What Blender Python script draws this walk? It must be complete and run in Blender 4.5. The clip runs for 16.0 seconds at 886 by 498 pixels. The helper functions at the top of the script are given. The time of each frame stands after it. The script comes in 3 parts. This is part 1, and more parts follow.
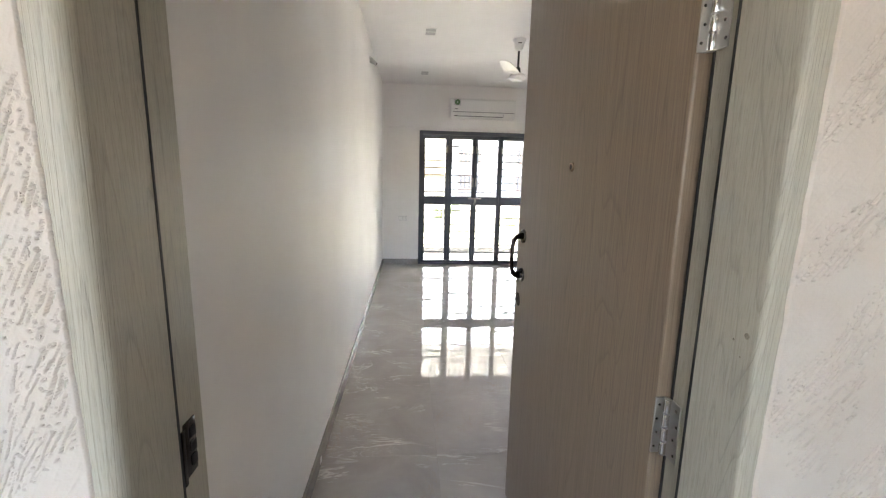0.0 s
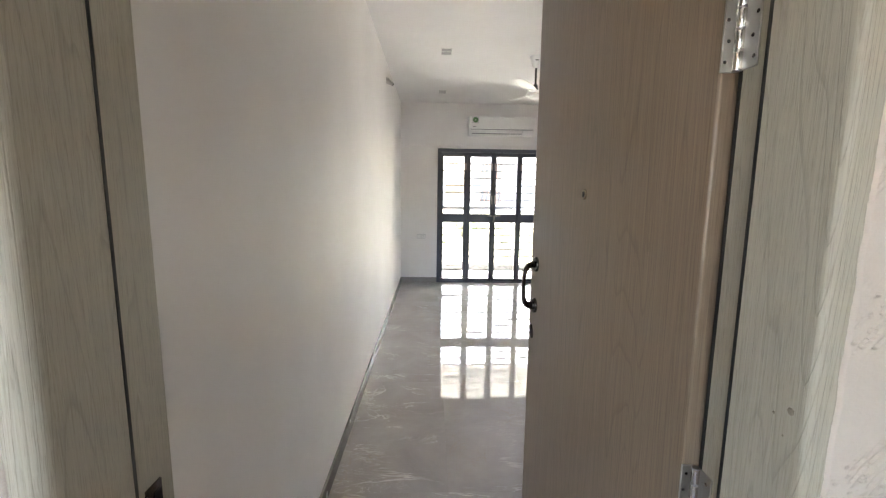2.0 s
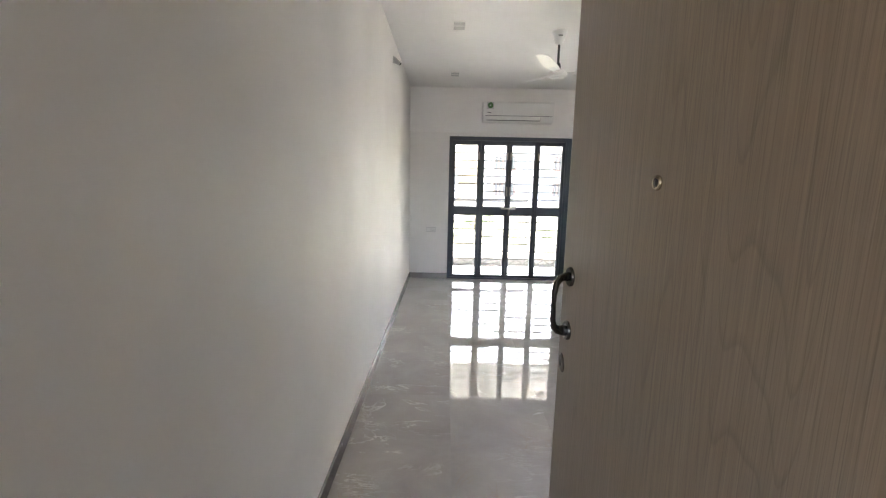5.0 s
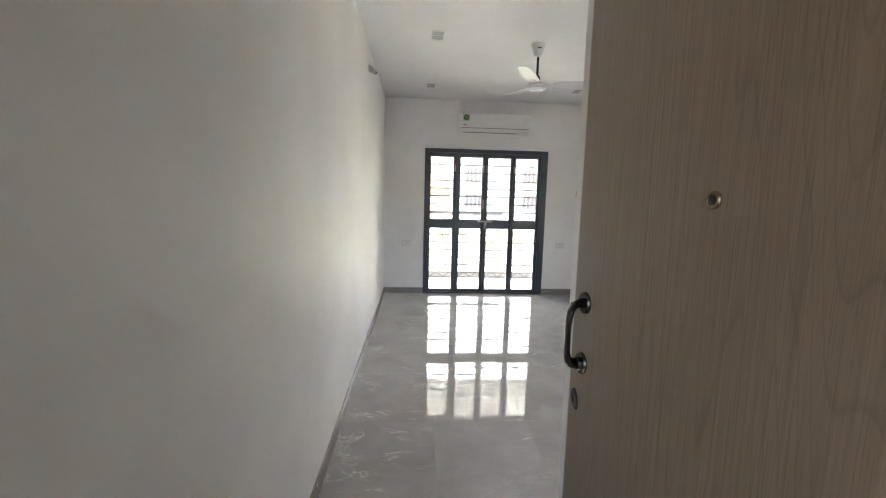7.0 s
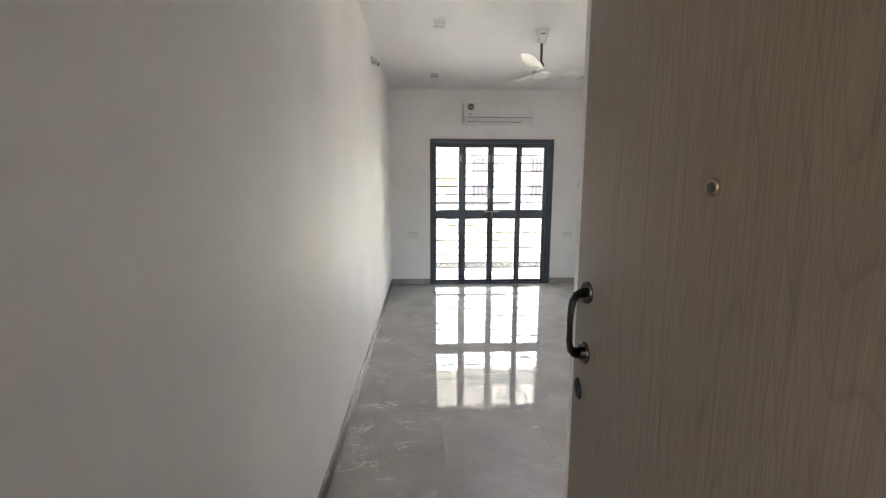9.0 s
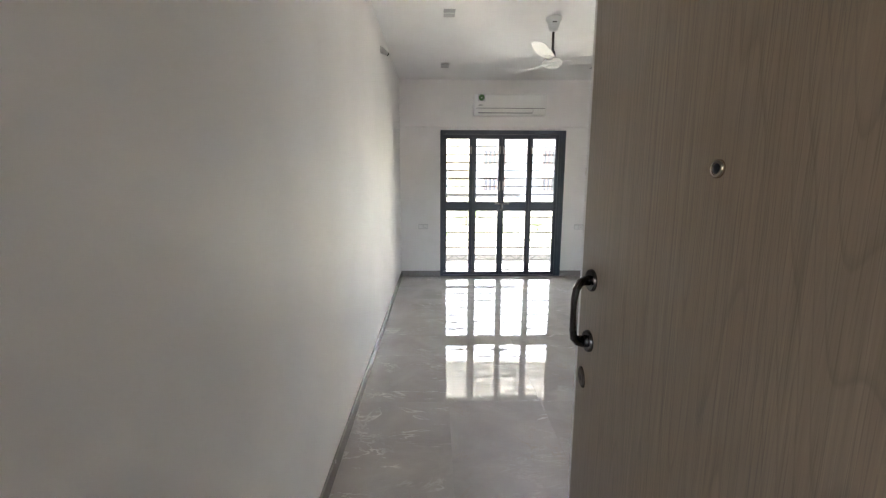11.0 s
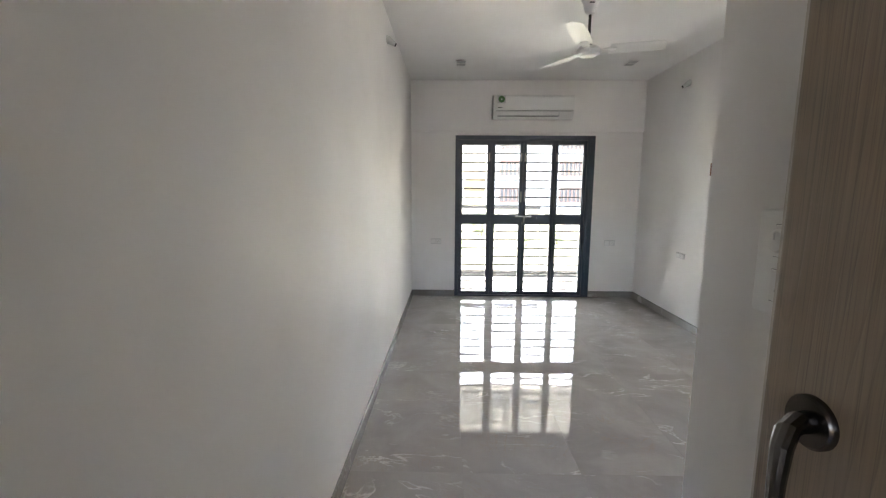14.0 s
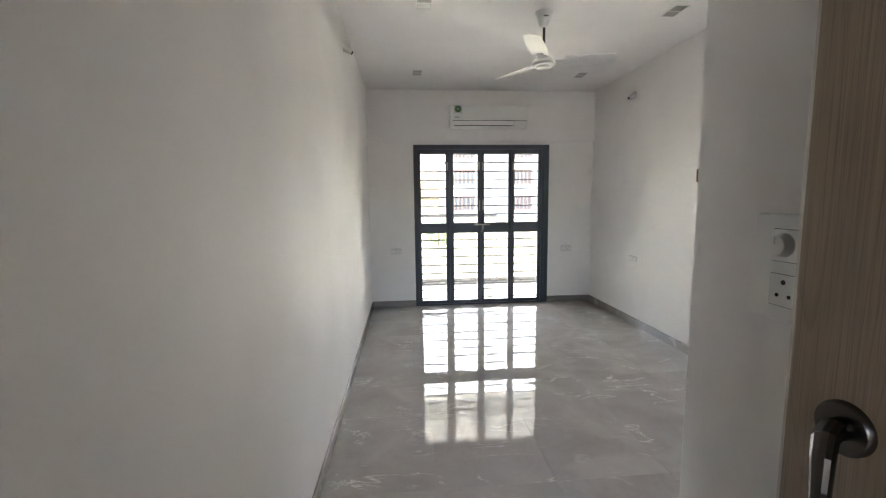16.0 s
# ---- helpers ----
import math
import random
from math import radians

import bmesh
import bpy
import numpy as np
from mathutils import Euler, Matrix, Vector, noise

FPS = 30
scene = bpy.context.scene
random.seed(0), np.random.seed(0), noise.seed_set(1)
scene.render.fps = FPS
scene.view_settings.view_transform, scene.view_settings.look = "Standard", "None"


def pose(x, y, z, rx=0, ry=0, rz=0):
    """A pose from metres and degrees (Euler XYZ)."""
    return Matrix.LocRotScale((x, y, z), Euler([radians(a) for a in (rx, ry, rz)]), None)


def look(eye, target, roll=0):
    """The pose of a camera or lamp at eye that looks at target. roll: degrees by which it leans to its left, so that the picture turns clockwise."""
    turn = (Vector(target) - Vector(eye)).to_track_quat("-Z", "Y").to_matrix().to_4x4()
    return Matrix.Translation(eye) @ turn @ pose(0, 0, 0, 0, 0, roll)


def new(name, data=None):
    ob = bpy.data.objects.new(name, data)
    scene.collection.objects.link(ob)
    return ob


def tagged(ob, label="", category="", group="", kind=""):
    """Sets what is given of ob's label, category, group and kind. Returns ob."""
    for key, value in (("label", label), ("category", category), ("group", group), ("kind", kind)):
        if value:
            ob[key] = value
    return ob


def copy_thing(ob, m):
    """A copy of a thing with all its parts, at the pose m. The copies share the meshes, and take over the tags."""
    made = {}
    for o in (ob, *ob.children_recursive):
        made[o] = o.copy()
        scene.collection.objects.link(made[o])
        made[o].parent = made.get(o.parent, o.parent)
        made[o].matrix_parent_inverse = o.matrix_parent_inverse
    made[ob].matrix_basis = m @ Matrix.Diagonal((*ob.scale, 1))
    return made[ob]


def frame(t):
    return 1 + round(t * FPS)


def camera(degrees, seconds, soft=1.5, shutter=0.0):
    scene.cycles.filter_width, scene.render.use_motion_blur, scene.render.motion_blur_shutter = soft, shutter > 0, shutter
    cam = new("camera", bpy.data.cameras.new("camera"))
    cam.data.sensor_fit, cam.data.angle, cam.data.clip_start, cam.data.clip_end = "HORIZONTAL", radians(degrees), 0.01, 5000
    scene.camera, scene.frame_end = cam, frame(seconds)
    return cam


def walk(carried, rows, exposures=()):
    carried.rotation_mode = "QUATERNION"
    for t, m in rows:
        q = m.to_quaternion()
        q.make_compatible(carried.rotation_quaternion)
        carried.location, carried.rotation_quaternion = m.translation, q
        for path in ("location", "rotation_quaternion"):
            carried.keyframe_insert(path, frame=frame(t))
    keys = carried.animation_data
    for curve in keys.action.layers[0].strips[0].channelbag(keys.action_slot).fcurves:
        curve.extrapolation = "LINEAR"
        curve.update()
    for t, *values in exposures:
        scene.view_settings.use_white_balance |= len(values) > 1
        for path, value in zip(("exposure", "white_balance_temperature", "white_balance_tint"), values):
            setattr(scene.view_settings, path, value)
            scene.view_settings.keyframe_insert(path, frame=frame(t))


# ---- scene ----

# ---- camera ----
cam = camera(92.9, 16.0, soft=1.25)
PATH = [
    (0, (0.446, -0.562, 1.408), (0.606, 1.403, 1.074), 1.4),
    (0.5, (0.442, -0.509, 1.414), (0.633, 1.454, 1.08), 1.6),
    (1, (0.482, -0.5, 1.445), (0.644, 1.479, 1.21), 2.3),
    (1.5, (0.51, -0.483, 1.45), (0.577, 1.498, 1.187), 1.4),
    (2, (0.505, -0.478, 1.447), (0.56, 1.504, 1.181), 0.8),
    (2.5, (0.501, -0.481, 1.443), (0.561, 1.501, 1.183), 1.1),
    (3, (0.534, -0.478, 1.442), (0.551, 1.502, 1.159), 1.4),
    (3.5, (0.56, -0.445, 1.433), (0.506, 1.529, 1.119), 2.6),
    (6, (0.49, 0.05, 1.442), (0.526, 2.03, 1.16), 0.3),
    (6.5, (0.467, 0.055, 1.443), (0.556, 2.037, 1.195), 1.3),
    (7, (0.469, 0.046, 1.443), (0.601, 2.026, 1.195), 1.4),
    (7.5, (0.471, 0.043, 1.443), (0.599, 2.021, 1.183), 1.2),
    (8, (0.474, 0.041, 1.444), (0.599, 2.021, 1.189), 0.9),
    (8.5, (0.481, 0.039, 1.451), (0.582, 2.022, 1.207), 0.8),
    (9, (0.488, 0.045, 1.447), (0.581, 2.022, 1.155), 0.1),
    (11.5, (0.529, 0.05, 1.427), (0.521, 2.021, 1.089), 0.3),
    (12, (0.556, 0.083, 1.424), (0.469, 2.049, 1.07), -0.6),
    (12.5, (0.52, 0.227, 1.423), (0.56, 2.2, 1.102), 0.8),
    (13, (0.451, 0.372, 1.431), (0.573, 2.348, 1.146), -0.4),
    (13.5, (0.451, 0.498, 1.426), (0.493, 2.477, 1.14), -0.2),
    (14, (0.527, 0.635, 1.418), (0.494, 2.616, 1.144), 0.3),
    (14.5, (0.531, 0.676, 1.418), (0.52, 2.661, 1.179), 0.1),
    (15, (0.481, 0.68, 1.42), (0.549, 2.665, 1.185), -0.4),
    (15.5, (0.456, 0.675, 1.421), (0.61, 2.654, 1.181), -0.4),
    (16, (0.461, 0.679, 1.42), (0.639, 2.657, 1.188), -0.7),
]
EXPOSURES = [(0.0, 5.5, 7400, 13), (3.7, 5.48, 7350, 13), (6.0, 5.23, 7150, 12), (9.2, 5.23, 7150, 12), (12.2, 5.26, 7150, 12), (13.0, 5.02, 7150, 12), (16.0, 4.96, 7150, 12)]
walk(cam, [(t, look(eye, target, roll)) for t, eye, target, roll in PATH], EXPOSURES)

# ---- daylight ----
SUN_ELEVATION, SUN_AZIMUTH = 69.0, 20.0      # degrees; azimuth from +y towards +x
world = bpy.data.worlds.new("sky")
scene.world = world
world.use_nodes = True
sky = world.node_tree.nodes.new("ShaderNodeTexSky")
sky.sky_type, sky.sun_disc = "NISHITA", False
sky.sun_elevation, sky.sun_rotation = radians(SUN_ELEVATION), radians(SUN_AZIMUTH)
sky.air_density, sky.dust_density, sky.ozone_density = 1.0, 6.0, 1.0
world.node_tree.links.new(sky.outputs[0], world.node_tree.nodes["Background"].inputs[0])
world.node_tree.nodes["Background"].inputs[1].default_value = 0.15
sun = new("sun", bpy.data.lights.new("sun", "SUN"))
sun.data.energy, sun.data.angle, sun.data.color = 2.2, radians(2), (1.0, 0.97, 0.94)
sun_way = Vector((math.sin(radians(SUN_AZIMUTH)) * math.cos(radians(SUN_ELEVATION)),
                  math.cos(radians(SUN_AZIMUTH)) * math.cos(radians(SUN_ELEVATION)), math.sin(radians(SUN_ELEVATION))))
sun.rotation_euler = sun_way.to_track_quat("Z", "Y").to_euler()


# ---- materials ----
def material(name, colour, rough=0.5, metal=0.0, spec=0.5):
    m = bpy.data.materials.new(name)
    m.use_nodes = True
    b = m.node_tree.nodes["Principled BSDF"]
    b.inputs["Base Color"].default_value = (*colour, 1)
    b.inputs["Roughness"].default_value = rough
    b.inputs["Metallic"].default_value = metal
    b.inputs["Specular IOR Level"].default_value = spec
    return m


class Nodes:
    """Short hand for one material's node tree."""

    def __init__(self, m):
        self.tree, self.shader = m.node_tree, m.node_tree.nodes["Principled BSDF"]

    def add(self, kind, **values):
        n = self.tree.nodes.new("ShaderNode" + kind)
        for key, value in values.items():
            n.inputs[key.replace("_", " ")].default_value = value
        return n

    def link(self, a, b):
        self.tree.links.new(a, b)

    def place(self, scale=(1, 1, 1), turn=(0, 0, 0), vary=False):
        c, mp = self.add("TexCoord"), self.add("Mapping")
        mp.inputs["Scale"].default_value = scale
        mp.inputs["Rotation"].default_value = [radians(a) for a in turn]
        source = c.outputs["Object"]
        if vary:
            info, add = self.add("ObjectInfo"), self.add("VectorMath")
            mul = self.add("VectorMath")
            mul.operation, add.operation = "SCALE", "ADD"
            mul.inputs[0].default_value = (31.0, 17.0, 11.0)
            self.link(info.outputs["Random"], mul.inputs["Scale"])
            self.link(source, add.inputs[0])
            self.link(mul.outputs[0], add.inputs[1])
            source = add.outputs[0]
        self.link(source, mp.inputs["Vector"])
        return mp.outputs[0]

    def noise(self, vector, scale, detail=4.0, rough=0.55, distort=0.0):
        n = self.add("TexNoise", Scale=scale, Detail=detail, Roughness=rough, Distortion=distort)
        self.link(vector, n.inputs["Vector"])
        return n.outputs[0]

    def ramp(self, fac, stops):
        n = self.add("ValToRGB")
        while len(n.color_ramp.elements) < len(stops):
            n.color_ramp.elements.new(0.5)
        for e, (p, c) in zip(n.color_ramp.elements, stops):
            e.position, e.color = p, (*c, 1) if len(c) == 3 else c
        self.link(fac, n.inputs[0])
        return n.outputs[0]

    def mix(self, fac, a, b, blend="MIX"):
        n = self.tree.nodes.new("ShaderNodeMix")
        n.data_type, n.blend_type = "RGBA", blend
        for socket, value in ((n.inputs[0], fac), (n.inputs[6], a), (n.inputs[7], b)):
            if isinstance(value, (int, float)):
                socket.default_value = value
            elif isinstance(value, tuple):
                socket.default_value = (*value, 1)
            else:
                self.link(value, socket)
        return n.outputs[2]

    def bump(self, height, strength, distance, before=None):
        n = self.add("Bump", Strength=strength, Distance=distance)
        self.link(height, n.inputs["Height"])
        if before is not None:
            self.link(before, n.inputs["Normal"])
        return n.outputs[0]


def grey(v):
    return (v, v, v)


def paint(name, colour, rough=0.55, vary=0.04):
    m = material(name, colour, rough)
    n = Nodes(m)
    v = n.place()
    big = n.noise(v, 1.3, 3)
    dark, light = tuple(c * (1 - vary) for c in colour), tuple(min(1, c * (1 + vary)) for c in colour)
    n.link(n.ramp(big, [(0.3, dark), (0.7, light)]), n.shader.inputs["Base Color"])
    roll = n.noise(v, 260, 3)
    n.link(n.bump(n.noise(v, 5, 3), 0.12, 0.01, n.bump(roll, 0.12, 0.002)), n.shader.inputs["Normal"])
    return m


def marble(name, base, vein, rough, vary=True, rust=None):
    m = material(name, base, rough)
    n = Nodes(m)
    v = n.place(vary=vary)
    cloud = n.noise(v, 2.2, 6, 0.6, 0.5)
    dark, light = tuple(c * 0.82 for c in base), tuple(c * 1.16 for c in base)
    colour = n.ramp(cloud, [(0.3, dark), (0.7, light)])
    skew = n.place((0.7, 2.3, 1.0), (0, 0, 34), vary)
    wisp = n.noise(skew, 1.7, 6, 0.6, 1.0)
    vein_line = n.ramp(wisp, [(0.486, grey(0)), (0.5, grey(0.8)), (0.512, grey(0))])
    where = n.ramp(n.noise(v, 3.1, 3), [(0.49, grey(0)), (0.63, grey(1))])
    amount = n.mix(1.0, vein_line, where, "MULTIPLY")
    colour = n.mix(amount, colour, vein)
    fine = n.ramp(n.noise(skew, 4.0, 7, 0.65, 1.5), [(0.485, grey(0)), (0.5, grey(0.4)), (0.515, grey(0))])
    colour = n.mix(n.mix(1.0, fine, n.ramp(n.noise(v, 2.0, 2), [(0.52, grey(0)), (0.7, grey(1))]), "MULTIPLY"), colour, vein)
    if rust:
        thread = n.ramp(n.noise(n.place((1.6, 0.8, 1.0), (0, 0, -22), vary), 2.3, 7, 0.62, 1.2), [(0.490, grey(0)), (0.5, grey(0.55)), (0.510, grey(0))])
        spot = n.ramp(n.noise(v, 2.6, 3), [(0.50, grey(0)), (0.66, grey(1))])
        colour = n.mix(n.mix(1.0, thread, spot, "MULTIPLY"), colour, rust)
    n.link(colour, n.shader.inputs["Base Color"])
    smear = n.ramp(n.noise(v, 3.5, 4), [(0.3, grey(rough * 0.8)), (0.8, grey(rough * 1.6))])
    n.link(smear, n.shader.inputs["Roughness"])
    n.link(n.bump(n.noise(v, 6.0, 1.0), 0.13, 0.004), n.shader.inputs["Normal"])
    return m


def laminate(name, dark, light, rough, grain=1.0, spec=0.5, relief=0.25, lines=0.34, rings=26.0, pores=0.32, fine=520, dash=0.045):
    """Wood-print laminate, its grain along z."""
    m = material(name, light, rough, spec=spec)
    n = Nodes(m)
    v = n.place((1, 1, 0.014))
    arch = n.place((1, 1, 0.07))
    streak = n.noise(v, 190 * grain, 4, 0.6, 0.2)
    wide = n.noise(v, 14 * grain, 3, 0.5, 0.6)
    swell = n.noise(arch, 5.5 * grain, 1.5, 0.4, 0.3)
    many, wave = n.add("Math"), n.add("Math")
    many.operation, wave.operation = "MULTIPLY", "FRACT"
    many.inputs[1].default_value = rings
    n.link(swell, many.inputs[0])
    n.link(many.outputs[0], wave.inputs[0])
    colour = n.ramp(streak, [(0.22, dark), (0.70, light)])
    mid = tuple((a + b) / 2 for a, b in zip(dark, light))
    colour = n.mix(n.ramp(wide, [(0.35, grey(0.0)), (0.7, grey(0.55))]), colour, mid)
    line = n.ramp(wave.outputs[0], [(0.0, grey(0.0)), (0.05, grey(lines)), (0.20, grey(0.0))])
    colour = n.mix(line, colour, tuple(c * 0.72 for c in dark))
    pore = n.ramp(n.noise(n.place((1, 1, dash)), fine * grain, 2, 0.5), [(0.54, grey(0.0)), (0.66, grey(pores))])
    colour = n.mix(pore, colour, tuple(c * 0.5 for c in dark))
    n.link(colour, n.shader.inputs["Base Color"])
    n.link(n.bump(streak, relief, 0.0015, n.bump(line, relief, -0.0012)), n.shader.inputs["Normal"])
    return m


def plaster(name):
    m = material(name, (0.62, 0.57, 0.53), 0.85)
    n = Nodes(m)
    v = n.place()
    colour = n.ramp(n.noise(v, 6, 5), [(0.3, (0.540, 0.482, 0.412)), (0.7, (0.605, 0.545, 0.472))])
    n.link(colour, n.shader.inputs["Base Color"])
    n.link(n.bump(n.noise(v, 140, 4), 0.5, 0.0015), n.shader.inputs["Normal"])
    return m


def metal(name, colour, rough, shine=1.0):
    m = material(name, colour, rough, shine)
    n = Nodes(m)
    v = n.place()
    dark, light = tuple(c * 0.94 for c in colour), tuple(min(1, c * 1.06) for c in colour)
    n.link(n.ramp(n.noise(v, 40, 3), [(0.3, dark), (0.7, light)]), n.shader.inputs["Base Color"])
    return m


def pane_glass(name):
    m = bpy.data.materials.new(name)
    m.use_nodes = True
    t = m.node_tree
    t.nodes.clear()
    out, mixer = t.nodes.new("ShaderNodeOutputMaterial"), t.nodes.new("ShaderNodeMixShader")
    clear, gloss, fresnel = (t.nodes.new("ShaderNode" + k) for k in ("BsdfTransparent", "BsdfGlossy", "Fresnel"))
    clear.inputs[0].default_value = (0.94, 0.96, 0.95, 1)
    gloss.inputs["Roughness"].default_value = 0.01
    fresnel.inputs[0].default_value = 1.45
    t.links.new(fresnel.outputs[0], mixer.inputs[0])
    t.links.new(clear.outputs[0], mixer.inputs[1])
    t.links.new(gloss.outputs[0], mixer.inputs[2])
    t.links.new(mixer.outputs[0], out.inputs[0])
    return m


def blotchy(name, dark, light, scale, rough=0.8, relief=0.3, depth=0.01):
    m = material(name, light, rough)
    n = Nodes(m)
    v = n.place()
    n.link(n.ramp(n.noise(v, scale, 6), [(0.3, dark), (0.7, light)]), n.shader.inputs["Base Color"])
    n.link(n.bump(n.noise(v, scale * 9, 4), relief, depth), n.shader.inputs["Normal"])
    return m


WALL = paint("white wall paint", (0.84, 0.825, 0.805))
CEILING = paint("white ceiling paint", (0.84, 0.835, 0.825), 0.7)
TILE = marble("polished grey marble tile", (0.395, 0.365, 0.334), (0.76, 0.72, 0.67), 0.012, rust=(0.40, 0.29, 0.20))
SKIRT = marble("grey marble skirting", (0.285, 0.265, 0.245), (0.50, 0.48, 0.45), 0.2)
GROUT = blotchy("grey grout", (0.30, 0.285, 0.27), (0.36, 0.345, 0.33), 20)
DOOR = laminate("grey oak door laminate", (0.180, 0.130, 0.087), (0.270, 0.201, 0.138), 0.33, spec=0.6, lines=0.4, pores=0.40, fine=620, relief=0.2, rings=34.0, dash=0.012)
FRAME = laminate("pale ash frame laminate", (0.36, 0.335, 0.262), (0.46, 0.437, 0.35), 0.42, 1.3, relief=0.6, lines=0.42, rings=40.0)
# Paler than the leaf: room light on the edge is in this colour.
LIT_EDGE = laminate("door edge lipping, pale as if lit", (0.48, 0.44, 0.38), (0.60, 0.56, 0.50), 0.4)
WORN = blotchy("worn laminate core", (0.22, 0.195, 0.15), (0.30, 0.27, 0.21), 300, 0.8)
PLASTER = plaster("raked cream plaster")
VIEWER_METAL = metal("bronzed viewer ring", (0.36, 0.29, 0.21), 0.22)
VIEWER_LENS = material("dark viewer lens", (0.012, 0.012, 0.012), 0.12)
ALUMINIUM = metal("charcoal powder-coated aluminium", (0.040, 0.052, 0.076), 0.38, shine=0.0)
# Rubber of the seals; also colours the strip imitating the leaf's shaded gap.
GASKET_AND_GAP = material("black rubber and gap shade", (0.015, 0.015, 0.015), 0.6)
GLASS = pane_glass("window glass")
STEEL = metal("brushed steel", (0.40, 0.385, 0.36), 0.38)
CHROME = metal("polished steel", (0.72, 0.70, 0.67), 0.16)
GUNMETAL = metal("polished gunmetal", (0.088, 0.078, 0.073), 0.26)
DARK_STEEL = material("dark painted steel", (0.03, 0.03, 0.032), 0.5)
PLASTIC = paint("white plastic", (0.78, 0.78, 0.76), 0.3, 0.015)
FAN_PAINT = paint("white fan enamel", (0.74, 0.74, 0.73), 0.3, 0.02)
DULL_PLASTIC = paint("pale grey plastic", (0.55, 0.55, 0.54), 0.4, 0.03)
HOLE = material("dark hole", (0.012, 0.012, 0.012), 0.8)
GREEN = material("green sticker", (0.055, 0.15, 0.045), 0.45)
INK = material("grey print", (0.08, 0.08, 0.08), 0.5)
TERRACE = blotchy("grey terrace tile", (0.35, 0.35, 0.345), (0.43, 0.43, 0.425), 4, 0.5, 0.15)
CONCRETE = blotchy("painted concrete", (0.80, 0.80, 0.79), (0.86, 0.86, 0.85), 3)
ORNAMENT = blotchy("dark cast stone", (0.012, 0.012, 0.012), (0.025, 0.025, 0.025), 12)
GRASS = blotchy("dry lawn", (0.06, 0.062, 0.038), (0.105, 0.102, 0.064), 0.6)
ROAD = blotchy("grey paved road", (0.07, 0.068, 0.064), (0.11, 0.107, 0.10), 0.8)
LEAF = blotchy("leaf", (0.05, 0.10, 0.02), (0.12, 0.20, 0.04), 6)
BARK = blotchy("bark", (0.09, 0.06, 0.04), (0.16, 0.11, 0.08), 20)
FACADE = blotchy("cream facade paint", (0.66, 0.63, 0.58), (0.76, 0.73, 0.68), 0.4)
BRICK_RED = blotchy("reddish-brown paint", (0.26, 0.15, 0.12), (0.34, 0.20, 0.165), 2)
FAR_GLASS = material("dark window glass", (0.10, 0.105, 0.11), 0.15)


# ---- mesh tools ----
def box_bm(a, b, bevel=0.0, segments=2, bm=None):
    bm = bm or bmesh.new()
    made = bmesh.ops.create_cube(bm, size=1)["verts"]
    for v in made:
        v.co = Vector([a[i] + (v.co[i] + 0.5) * (b[i] - a[i]) for i in range(3)])
    if bevel:
        edges = {e for v in made for e in v.link_edges}
        bmesh.ops.bevel(bm, geom=list(edges), offset=bevel, segments=segments, profile=0.5, affect="EDGES")
    return bm


def lathe_bm(profile, steps=32, at=(0, 0, 0), axis="z", bm=None):
    """Turns (radius, height) pairs round an axis through at."""
    bm = bm or bmesh.new()
    rings = []
    for r, h in profile:
        ring = []
        for k in range(steps):
            a = 2 * math.pi * k / steps
            p = (r * math.cos(a), r * math.sin(a), h)
            if axis == "x":
                p = (h, p[0], p[1])
            elif axis == "y":
                p = (p[0], h, p[1])
            ring.append(bm.verts.new(Vector(at) + Vector(p)))
        rings.append(ring)
    for lo, hi in zip(rings, rings[1:]):
        for k in range(steps):
            bm.faces.new((lo[k], lo[(k + 1) % steps], hi[(k + 1) % steps], hi[k]))
    bm.faces.new(rings[0][::-1])
    bm.faces.new(rings[-1])
    bmesh.ops.recalc_face_normals(bm, faces=bm.faces)
    return bm


def tube_bm(points, radius, steps=10, flat=1.0, bm=None):
    """A tube along points; flat squeezes it sideways."""
    bm = bm or bmesh.new()
    points = [Vector(p) for p in points]
    radii = radius if isinstance(radius, (list, tuple)) else [radius] * len(points)
    rings, side = [], None
    for i, p in enumerate(points):
        way = (points[min(i + 1, len(points) - 1)] - points[max(i - 1, 0)]).normalized()
        if side is None:
            side = way.orthogonal().normalized()
        side = (side - way * side.dot(way)).normalized()
        up = way.cross(side)
        rings.append([bm.verts.new(p + radii[i] * (math.cos(a) * side * flat + math.sin(a) * up))
                      for a in (2 * math.pi * k / steps for k in range(steps))])
    for lo, hi in zip(rings, rings[1:]):
        for k in range(steps):
            bm.faces.new((lo[k], lo[(k + 1) % steps], hi[(k + 1) % steps], hi[k]))
    bm.faces.new(rings[0][::-1])
    bm.faces.new(rings[-1])
    bmesh.ops.recalc_face_normals(bm, faces=bm.faces)
    return bm


def sweep_bm(outline, z0, z1, bm=None):
    """An upright prism over an outline of (x, y)."""
    bm = bm or bmesh.new()
    low = [bm.verts.new((x, y, z0)) for x, y in outline]
    top = [bm.verts.new((x, y, z1)) for x, y in outline]
    for k in range(len(outline)):
        j = (k + 1) % len(outline)
        bm.faces.new((low[k], low[j], top[j], top[k]))
    bm.faces.new(low[::-1])
    bm.faces.new(top)
    bmesh.ops.recalc_face_normals(bm, faces=bm.faces)
    return bm


def mesh_of(name, bm, mat, smooth=False):
    me = bpy.data.meshes.new(name)
    bm.to_mesh(me)
    bm.free()
    me.materials.append(mat)
    if smooth:
        me.shade_smooth()
        me.set_sharp_from_angle(angle=radians(40))
    return me


def part(name, bm, mat, parent=None, label="", smooth=True):
    ob = new(name, mesh_of(name, bm, mat, smooth))
    ob.parent = parent
    if label:
        ob["label"] = label
    return ob


